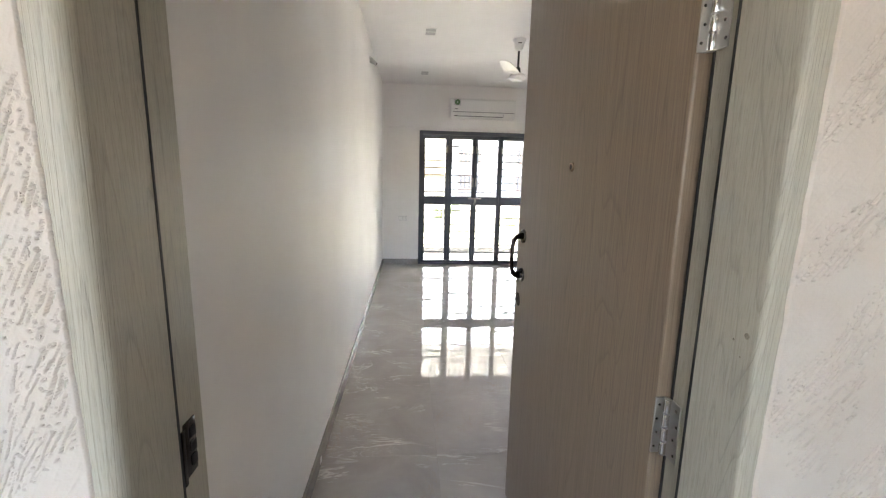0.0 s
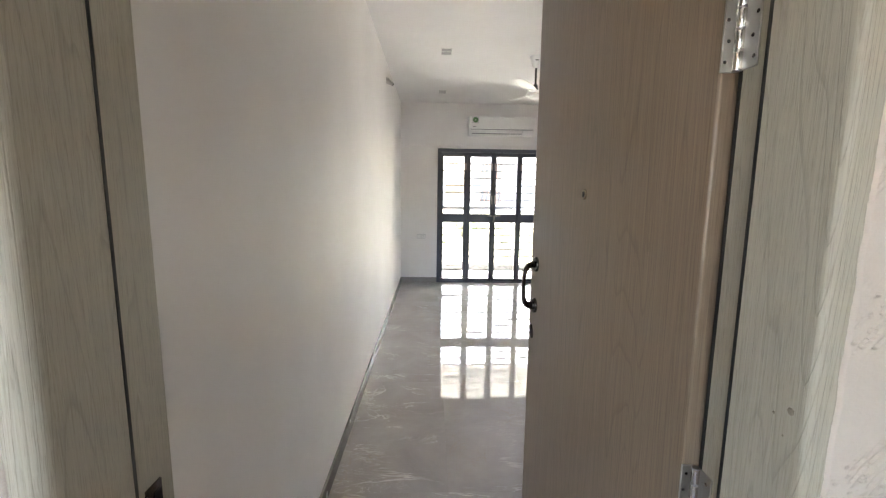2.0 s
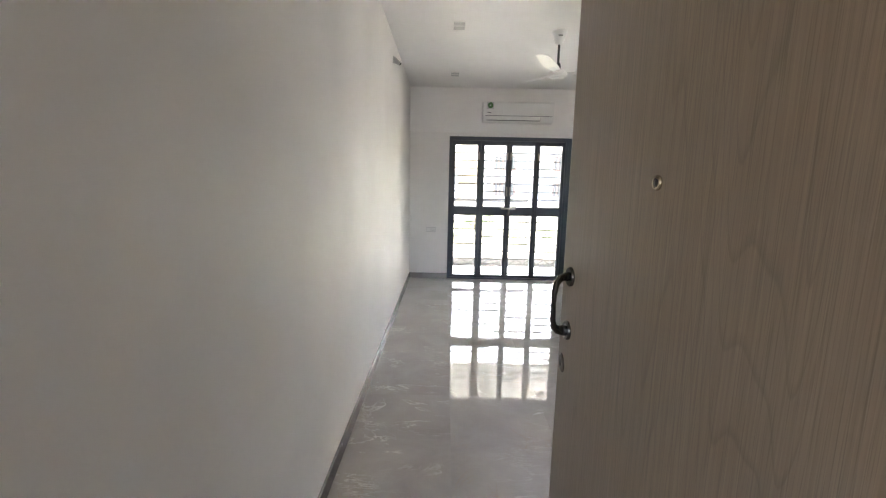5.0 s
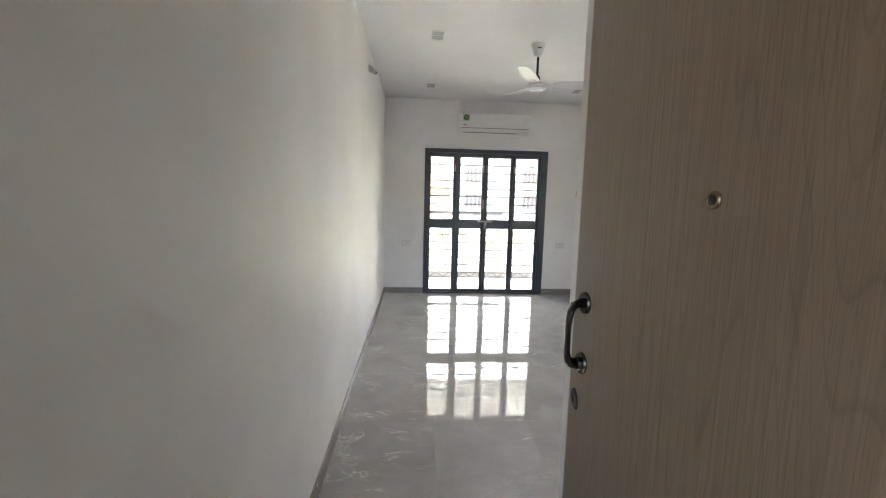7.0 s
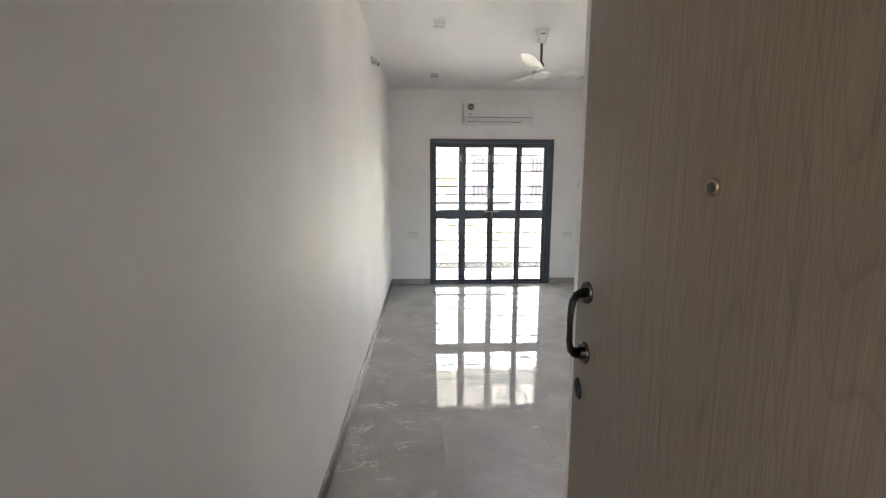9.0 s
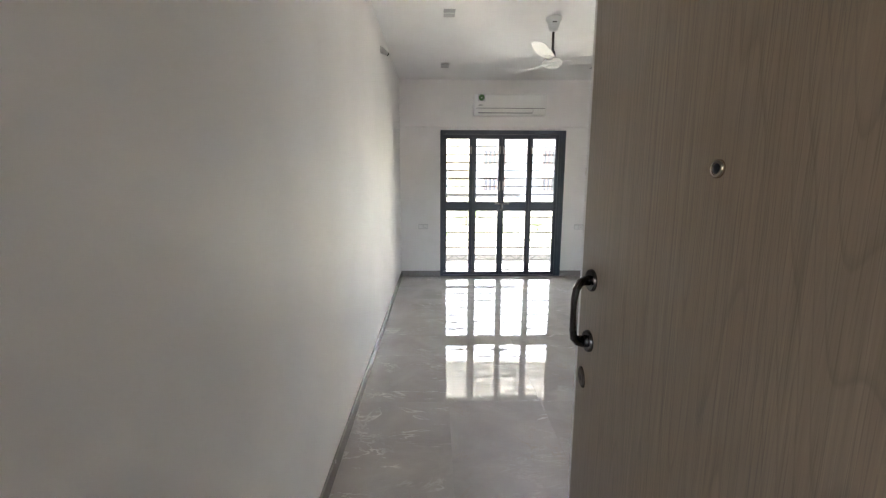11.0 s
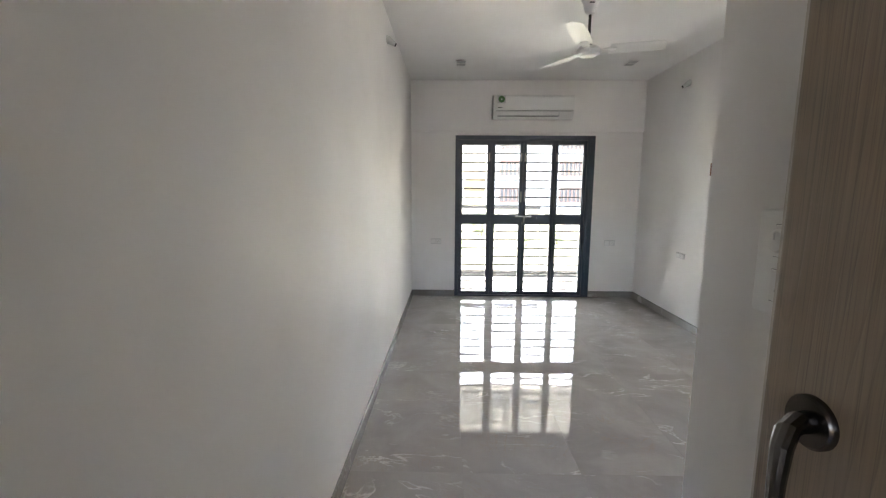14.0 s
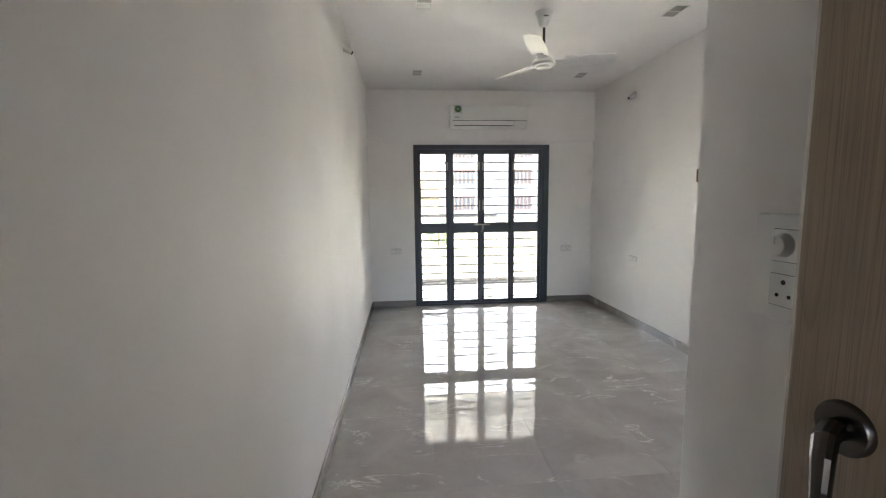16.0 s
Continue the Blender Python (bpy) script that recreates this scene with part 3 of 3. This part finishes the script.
part("badge", box_bm((AX0 + 0.055, AY - 0.002, AZ0 + 0.122), (AX0 + 0.105, AY + 0.0005, AZ0 + 0.130)), INK, ac)


# ---- ceiling fan ----
FX, FY, FZ = 1.540, 3.940, 2.440
fan = thing("ceiling_fan", "white three-blade ceiling fan at rest, on a dark rod", "ceiling fan", m=pose(FX, FY, 0))
part("canopy", lathe_bm([(0.068, HIGH), (0.068, HIGH - 0.012), (0.055, HIGH - 0.03), (0.046, HIGH - 0.07), (0.032, HIGH - 0.105), (0.018, HIGH - 0.112)], 32), FAN_PAINT, fan)
part("badge", box_bm((-0.022, -0.054, HIGH - 0.050), (0.014, -0.048, HIGH - 0.042)), INK, fan)
part("downrod", lathe_bm([(0.0105, FZ + 0.05), (0.0105, HIGH - 0.10)], 16), DARK_STEEL, fan, "dark metal downrod")
part("motor_cup", lathe_bm([(0.012, FZ + 0.105), (0.020, FZ + 0.10), (0.024, FZ + 0.085), (0.030, FZ + 0.035)], 24), DARK_STEEL, fan, "dark coupling under the rod")
part("motor", lathe_bm([(0.04, FZ + 0.040), (0.066, FZ + 0.032), (0.084, FZ + 0.014), (0.088, FZ), (0.080, FZ - 0.016), (0.060, FZ - 0.024)], 40), FAN_PAINT, fan)
part("motor_cap", lathe_bm([(0.060, FZ - 0.0235), (0.054, FZ - 0.031), (0.030, FZ - 0.036), (0.01, FZ - 0.037)], 32), FAN_PAINT, fan, "domed bottom cap")


def blade(turn):
    bm = bmesh.new()
    n, rows = 14, []
    for i in range(n + 1):
        s = i / n
        x = 0.15 + 0.39 * s
        w = 0.062 + 0.008 * math.sin(s * math.pi) - 0.006 * s
        lift = 0.010 * s
        row = []
        for k in range(5):
            c = (k / 4 - 0.5) * 2
            tip = 0.0 if i < n else -0.010 * c * c
            row.append((x + tip + 0.012 * s * c, w * c, FZ + 0.016 + lift - 0.013 * c + 0.006 * (1 - c * c)))
        rows.append(row)
    top = [[bm.verts.new(p) for p in row] for row in rows]
    low = [[bm.verts.new((p[0], p[1], p[2] - 0.0025)) for p in row] for row in rows]
    for g, flip in ((top, False), (low, True)):
        for i in range(n):
            for k in range(4):
                f = [g[i][k], g[i + 1][k], g[i + 1][k + 1], g[i][k + 1]]
                bm.faces.new(f[::-1] if flip else f)
    rim = [(i, 0) for i in range(n + 1)] + [(n, k) for k in range(1, 5)] + [(i, 4) for i in range(n - 1, -1, -1)] + [(0, k) for k in range(3, 0, -1)]
    for (a, b), (c, d) in zip(rim, rim[1:] + rim[:1]):
        bm.faces.new((top[a][b], top[c][d], low[c][d], low[a][b]))
    bmesh.ops.recalc_face_normals(bm, faces=bm.faces)
    bl = part("blade", bm, FAN_PAINT, fan)
    bl.rotation_euler = (0, 0, radians(turn))
    part("bracket", box_bm((0.070, -0.028, FZ + 0.012), (0.195, 0.028, FZ + 0.0175), 0.004), FAN_PAINT, bl)


for turn in (-9, 113, 243):
    blade(turn)


# ---- recessed ceiling lamps, wall spots ----
def ceiling_lamp(x, y):
    c = thing("ceiling_lamp", "small rectangular twin ceiling lamp, unlit, grey", "ceiling lamp", "ceiling lamps", pose(x, y, HIGH))
    bm = box_bm((-0.054, -0.098, -0.004), (0.054, -0.090, 0.0))
    box_bm((-0.054, 0.090, -0.004), (0.054, 0.098, 0.0), bm=bm)
    box_bm((-0.054, -0.090, -0.004), (-0.048, 0.090, 0.0), bm=bm)
    box_bm((0.048, -0.090, -0.004), (0.054, 0.090, 0.0), bm=bm)
    box_bm((-0.048, -0.004, -0.004), (0.048, 0.004, 0.0), bm=bm)
    part("bezel", bm, PLASTIC, c, smooth=False)
    part("diffuser", box_bm((-0.048, -0.090, -0.0022), (0.048, -0.004, -0.0002)), LAMP_DARK, c, smooth=False)
    part("diffuser", box_bm((-0.048, 0.004, -0.0022), (0.048, 0.090, -0.0002)), LAMP_DARK, c, smooth=False)
    return c


LAMP_DARK = blotchy("unlit grey lamp diffuser", (0.36, 0.36, 0.36), (0.42, 0.42, 0.42), 30, 0.4, 0.05)
lamp = ceiling_lamp(0.633, 3.845)
for x, y in ((0.633, 5.505), (2.520, 3.860), (2.490, 5.500)):
    copy_thing(lamp, pose(x, y, HIGH))


def wall_spot(m):
    s = thing("wall_spot", "small pale cone-shaped wall spot with a dark mouth", "wall lamp", "wall spots", m)
    part("base", lathe_bm([(0.034, 0.0), (0.034, 0.006), (0.028, 0.010)], 24, (0, 0, 0), "x"), DULL_PLASTIC, s)
    cone = part("cone", lathe_bm([(0.030, 0.0), (0.026, 0.02), (0.020, 0.05), (0.017, 0.075), (0.014, 0.076)], 24, (0, 0, 0), "x"), DULL_PLASTIC, s)
    cone.matrix_basis = pose(0.004, 0, 0, 0, 32, 0)
    part("mouth", lathe_bm([(0.0145, 0.074), (0.0145, 0.079), (0.012, 0.080)], 20, (0, 0, 0), "x"), HOLE, cone)
    return s


spot = wall_spot(pose(X_LEFT, 4.18, 2.610))
copy_thing(spot, pose(X_RIGHT, 5.24, 2.54, 0, 0, 180))


# ---- switches and sockets ----
SOCKET = paint("pale grey socket plastic", (0.66, 0.655, 0.645), 0.4, 0.02)


def socket_plate(name, label, m, wide=0.140, high=0.075, group=""):
    """A pale wall plate facing its own -y, with two modules."""
    s = thing(name, label, "wall socket", group, m)
    part("plate", box_bm((-wide / 2, -0.009, -high / 2), (wide / 2, 0.0, high / 2), 0.003), SOCKET, s)
    for c in (-0.25, 0.25):
        mod = part("module", box_bm((c * wide - wide * 0.2, -0.0108, -high * 0.32), (c * wide + wide * 0.2, -0.008, high * 0.32), 0.001, 1), PLASTIC, s)
    for dx, dz in ((0, 0.012), (-0.009, -0.008), (0.009, -0.008)):
        part("pin_hole", lathe_bm([(0.0028, -0.0107), (0.0028, -0.0112)], 10, (0.25 * wide + dx, 0, dz), "y"), HOLE, mod)
    return s


socket_plate("wall_socket", "pale grey double wall socket low on the end wall", pose(0.338, Y_FAR, 0.748), group="end wall sockets")
socket_plate("wall_socket", "pale grey double wall socket low on the end wall", pose(2.652, Y_FAR, 0.742), group="end wall sockets")
socket_plate("wall_socket", "white wall socket with dark pin holes on the side wall", pose(X_RIGHT, 5.14, 0.742, 0, 0, -90), 0.16, 0.06)

board = thing("switch_board", "white switch board with a round fan regulator and a three-pin socket", "switch board")
SX = STUB_X
part("plate", box_bm((SX - 0.011, 1.055, 1.243), (SX, 1.265, 1.395), 0.0045, 3), PLASTIC, board)
for y0 in (1.186, 1.139, 1.092):
    for z0 in (1.329, 1.266):
        part("module", box_bm((SX - 0.0126, y0, z0), (SX - 0.0100, y0 + 0.0445, z0 + 0.0445), 0.0008, 1), PLASTIC, board)
        part("module_gap", box_bm((SX - 0.0113, y0 - 0.0008, z0 - 0.0008), (SX - 0.0104, y0 + 0.0453, z0 + 0.0453)), INK, board, "dark gap line")
knob = part("regulator_knob", lathe_bm([(0.017, -0.0125), (0.0165, -0.022), (0.014, -0.026), (0.010, -0.0265)], 28, (SX, 1.213, 1.352), "x"), PLASTIC, board, "round white fan regulator knob")
part("pointer", box_bm((SX - 0.0275, 1.212, 1.354), (SX - 0.0262, 1.214, 1.364)), DULL_PLASTIC, knob)
for y, z, r in ((1.209, 1.300, 0.0036), (1.218, 1.281, 0.0028), (1.199, 1.281, 0.0028)):
    part("pin_hole", lathe_bm([(r, -0.0124), (r, -0.0131)], 12, (SX, y, z), "x"), HOLE, board)
for z in (1.345, 1.282):
    part("rocker", box_bm((SX - 0.0150, 1.146, z), (SX - 0.0120, 1.176, z + 0.016), 0.0015), PLASTIC, board)

corner_plate = thing("switch_plate", "slim reddish-brown plate on the wall's end", "switch")
part("plate", box_bm((STUB_X + 0.001, STUB_Y, 1.447), (STUB_X + 0.075, STUB_Y + 0.003, 1.470), 0.001, 1), BRICK_RED, corner_plate)
part("rocker", box_bm((STUB_X + 0.025, STUB_Y + 0.002, 1.451), (STUB_X + 0.058, STUB_Y + 0.004, 1.466), 0.002, 1), DULL_PLASTIC, corner_plate)


# ---- terrace ----
structure("terrace_floor", box_bm((-4.0, Y_FAR + 0.2, TERRACE_Z - 0.25), (7.0, 9.85, TERRACE_Z)), TERRACE, "grey tiled terrace floor", "terrace")
structure("terrace_step", box_bm((WIN[0] - 0.1, Y_FAR, -0.12), (WIN[1] + 0.1, Y_FAR + 0.34, -0.004)), TERRACE, "pale stone step outside the door", "step")
bm = box_bm((-4.0, Y_FAR + 0.2, 2.62), (7.0, 8.40, 2.80))
box_bm((-4.0, 8.20, 2.30), (7.0, 8.40, 2.62), bm=bm)
structure("terrace_canopy", bm, CONCRETE, "painted concrete slab over the terrace", "canopy")

railing = thing("terrace_railing", "thin steel terrace railing with a dark top rail", "railing")
part("top_rail", box_bm((-4.0, 9.66, 1.045), (2.46, 9.71, 1.10), 0.006), DARK_STEEL, railing, "dark painted top rail")
for z in (0.005, -0.135):
    part("rail", tube_bm([(-4.0, 9.68, z), (7.0, 9.68, z)], 0.007, 8), STEEL, railing)
part("post", box_bm((-3.98, 9.665, TERRACE_Z), (-3.94, 9.705, 1.045), 0.003), STEEL, railing)
part("post", box_bm((2.440, 9.680, TERRACE_Z), (2.452, 9.692, 1.045), 0.002), DARK_STEEL, railing)
part("post", box_bm((6.95, 9.665, TERRACE_Z), (6.99, 9.705, 0.05), 0.003), STEEL, railing)

kerb = thing("ornament_kerb", "pale terrace kerb with a dark zigzag ornament", "kerb")
part("kerb_body", box_bm((-4.0, 9.70, TERRACE_Z - 0.12), (7.0, 9.84, -0.285), 0.006), ROAD, kerb)
part("base_line", box_bm((-4.0, 9.688, -0.418), (7.0, 9.701, -0.404)), ORNAMENT, kerb)
part("top_line", box_bm((-4.0, 9.688, -0.300), (7.0, 9.701, -0.290)), ORNAMENT, kerb)
zig = box_bm((-0.075, 0, -0.009), (0.075, 0.012, 0.009))
zig_mesh = mesh_of("zigzag", zig, ORNAMENT)
for k in range(68):
    z = new("zigzag", zig_mesh)
    z.parent = kerb
    z.matrix_basis = pose(-3.95 + 0.161 * k, 9.688, -0.352, 0, 36 if k % 2 else -36, 0)


# ---- garden, road and houses beyond ----
structure("ground", box_bm((-900, 9.85, GROUND_Z - 0.5), (900, 1500, GROUND_Z)), GRASS, "pale dry lawn", "ground")
structure("ground_back", box_bm((-900, -900, GROUND_Z - 0.5), (900, 9.85, GROUND_Z - 0.004)), ROAD, "pale paved ground", "ground")
structure("road", box_bm((-200, 27.0, GROUND_Z - 0.1), (200, 33.0, GROUND_Z + 0.02)), ROAD, "pale paved road", "road")
structure("garden_path", box_bm((-60, 10.6, GROUND_Z - 0.1), (60, 12.2, GROUND_Z + 0.03)), ROAD, "grey paved garden path", "path")


def shrub(x, y, size, seed, label):
    rng = random.Random(seed)
    s = thing("shrub", label, "shrub", "garden shrubs", pose(x, y, GROUND_Z))
    stem = tube_bm([(0, 0, -0.02), (0.02, 0.01, size * 0.35), (-0.03, 0.02, size * 0.8)], [0.035 * size, 0.028 * size, 0.008 * size], 7)
    for k in range(5):
        a = rng.uniform(0, 6.28)
        tube_bm([(0, 0, size * 0.2), (math.cos(a) * size * 0.25, math.sin(a) * size * 0.25, size * 0.55), (math.cos(a) * size * 0.42, math.sin(a) * size * 0.42, size * 0.8)], [0.018 * size, 0.012 * size, 0.005 * size], 6, bm=stem)
    part("trunk", stem, BARK, s)
    verts, faces = [], []
    for k in range(900):
        a, h = rng.uniform(0, 6.28), rng.uniform(0.12, 1.0)
        reach = size * 0.55 * math.sin(min(1.0, h * 1.1) * math.pi * 0.75 + 0.35) * (0.55 + 0.45 * abs(noise.noise(Vector((a * 1.3, h * 3, seed))))) * rng.uniform(0.45, 1.25)
        c = Vector((reach * math.cos(a), reach * math.sin(a), h * size))
        way = Vector((math.cos(a) + rng.uniform(-.6, .6), math.sin(a) + rng.uniform(-.6, .6), rng.uniform(-0.2, 1))).normalized()
        side = way.orthogonal().normalized() * size * 0.022
        long = way * size * rng.uniform(0.06, 0.11)
        i = len(verts)
        verts += [c, c + long * 0.5 + side, c + long, c + long * 0.5 - side]
        faces.append((i, i + 1, i + 2, i + 3))
    me = bpy.data.meshes.new("crown")
    me.from_pydata([tuple(v) for v in verts], [], faces)
    me.materials.append(LEAF)
    crown = new("crown", me)
    crown.parent = s


shrub(1.95, 19.5, 1.15, 1, "bright green leafy garden shrub")
for k, (x, y, size) in enumerate(((3.3, 16.0, 0.45), (4.7, 17.0, 0.5), (5.9, 16.5, 0.4), (0.9, 15.5, 0.35), (3.0, 23.0, 0.7), (7.2, 18.5, 0.5))):
    shrub(x, y, size, 20 + k, "low green garden shrub in dry lawn")


def far_window(house, x, y, z, w, h):
    win = part("window", box_bm((x, y - 0.10, z), (x + w, y - 0.02, z + 0.14), 0.0), BRICK_RED, house, "reddish-brown window surround")
    part("lintel", box_bm((x, y - 0.10, z + h - 0.14), (x + w, y - 0.02, z + h)), BRICK_RED, win)
    n = 5
    for k in range(n + 1):
        part("mullion", box_bm((x + (w - 0.16) * k / n, y - 0.09, z + 0.14), (x + (w - 0.16) * k / n + 0.16, y - 0.02, z + h - 0.14)), BRICK_RED, win)
    part("pane", box_bm((x + 0.05, y - 0.03, z + 0.1), (x + w - 0.05, y - 0.005, z + h - 0.1)), FAR_GLASS, win)


def house(x0, x1, y, depth, high, columns, rows, label):
    h = thing("apartment_building", label, "building", m=pose(0, 0, 0))
    part("wall", box_bm((x0, y, GROUND_Z), (x1, y + depth, high)), FACADE, h, smooth=False)
    part("roof", box_bm((x0 - 0.3, y - 0.3, high), (x1 + 0.3, y + depth + 0.3, high + 0.25)), CONCRETE, h, smooth=False)
    for z, _ in rows:
        part("floor_band", box_bm((x0, y - 0.06, z - 0.75), (x1, y + 0.01, z - 0.5)), CONCRETE, h, smooth=False)
    for x, w in columns:
        for z, tall in rows:
            far_window(h, x, y, z, w, tall)
    return h


house(5.6, 20.0, 52.0, 11.0, 9.4, ((6.4, 2.7), (13.6, 2.6), (17.2, 1.0)), ((0.05, 1.8), (3.15, 1.9), (6.3, 1.9)), "cream apartment building with reddish-brown windows")
house(-16.0, 2.4, 60.0, 10.0, 3.0, ((-10.0, 2.2), (-4.5, 2.2)), ((0.3, 1.6),), "low cream house beyond the road")


# ---- floor tiles, 0.6 x 1.2 m ----
structure("floor", box_bm((0.0, INNER - 0.21, -0.1), (X_RIGHT, Y_FAR, -0.003)), GROUT, "grey grouted floor bed", "floor")
floor = bpy.data.objects["floor"]
floor["label"] = "polished grey marble tile floor with white veins"
structure("floor_landing", box_bm((-1.2, -2.5, -0.1), (1.32, FRONT, -0.003)), SKIRT, "grey stone landing floor", "floor")
JOINT = 0.0003
tile_meshes = {}


def tile(x0, y0, x1, y1):
    key = (round(x1 - x0, 3), round(y1 - y0, 3))
    if key not in tile_meshes:
        tile_meshes[key] = mesh_of("tile", box_bm((JOINT, JOINT, -0.012), (key[0] - JOINT, key[1] - JOINT, 0.0), 0.0003, 1), TILE)
    t = new("tile", tile_meshes[key])
    t.parent = floor
    t.location = (x0, y0, 0)


xs = [X_LEFT + 0.014, 0.6, 1.2, 1.8, 2.4, X_RIGHT - 0.014]
ys = [INNER, 1.395, 2.6, 3.805, 5.01, Y_FAR - 0.014]
for j in range(5):
    for i in range(5):
        a, b = xs[i], xs[i + 1]
        if j == 0 and i == 1:
            tile(a, ys[j], STUB_X, ys[j + 1])
            a = STUB_X + 0.12
        tile(a, ys[j], b, ys[j + 1])
tile(L_STOP + 0.0, FRONT - 0.0, R_STOP, INNER)
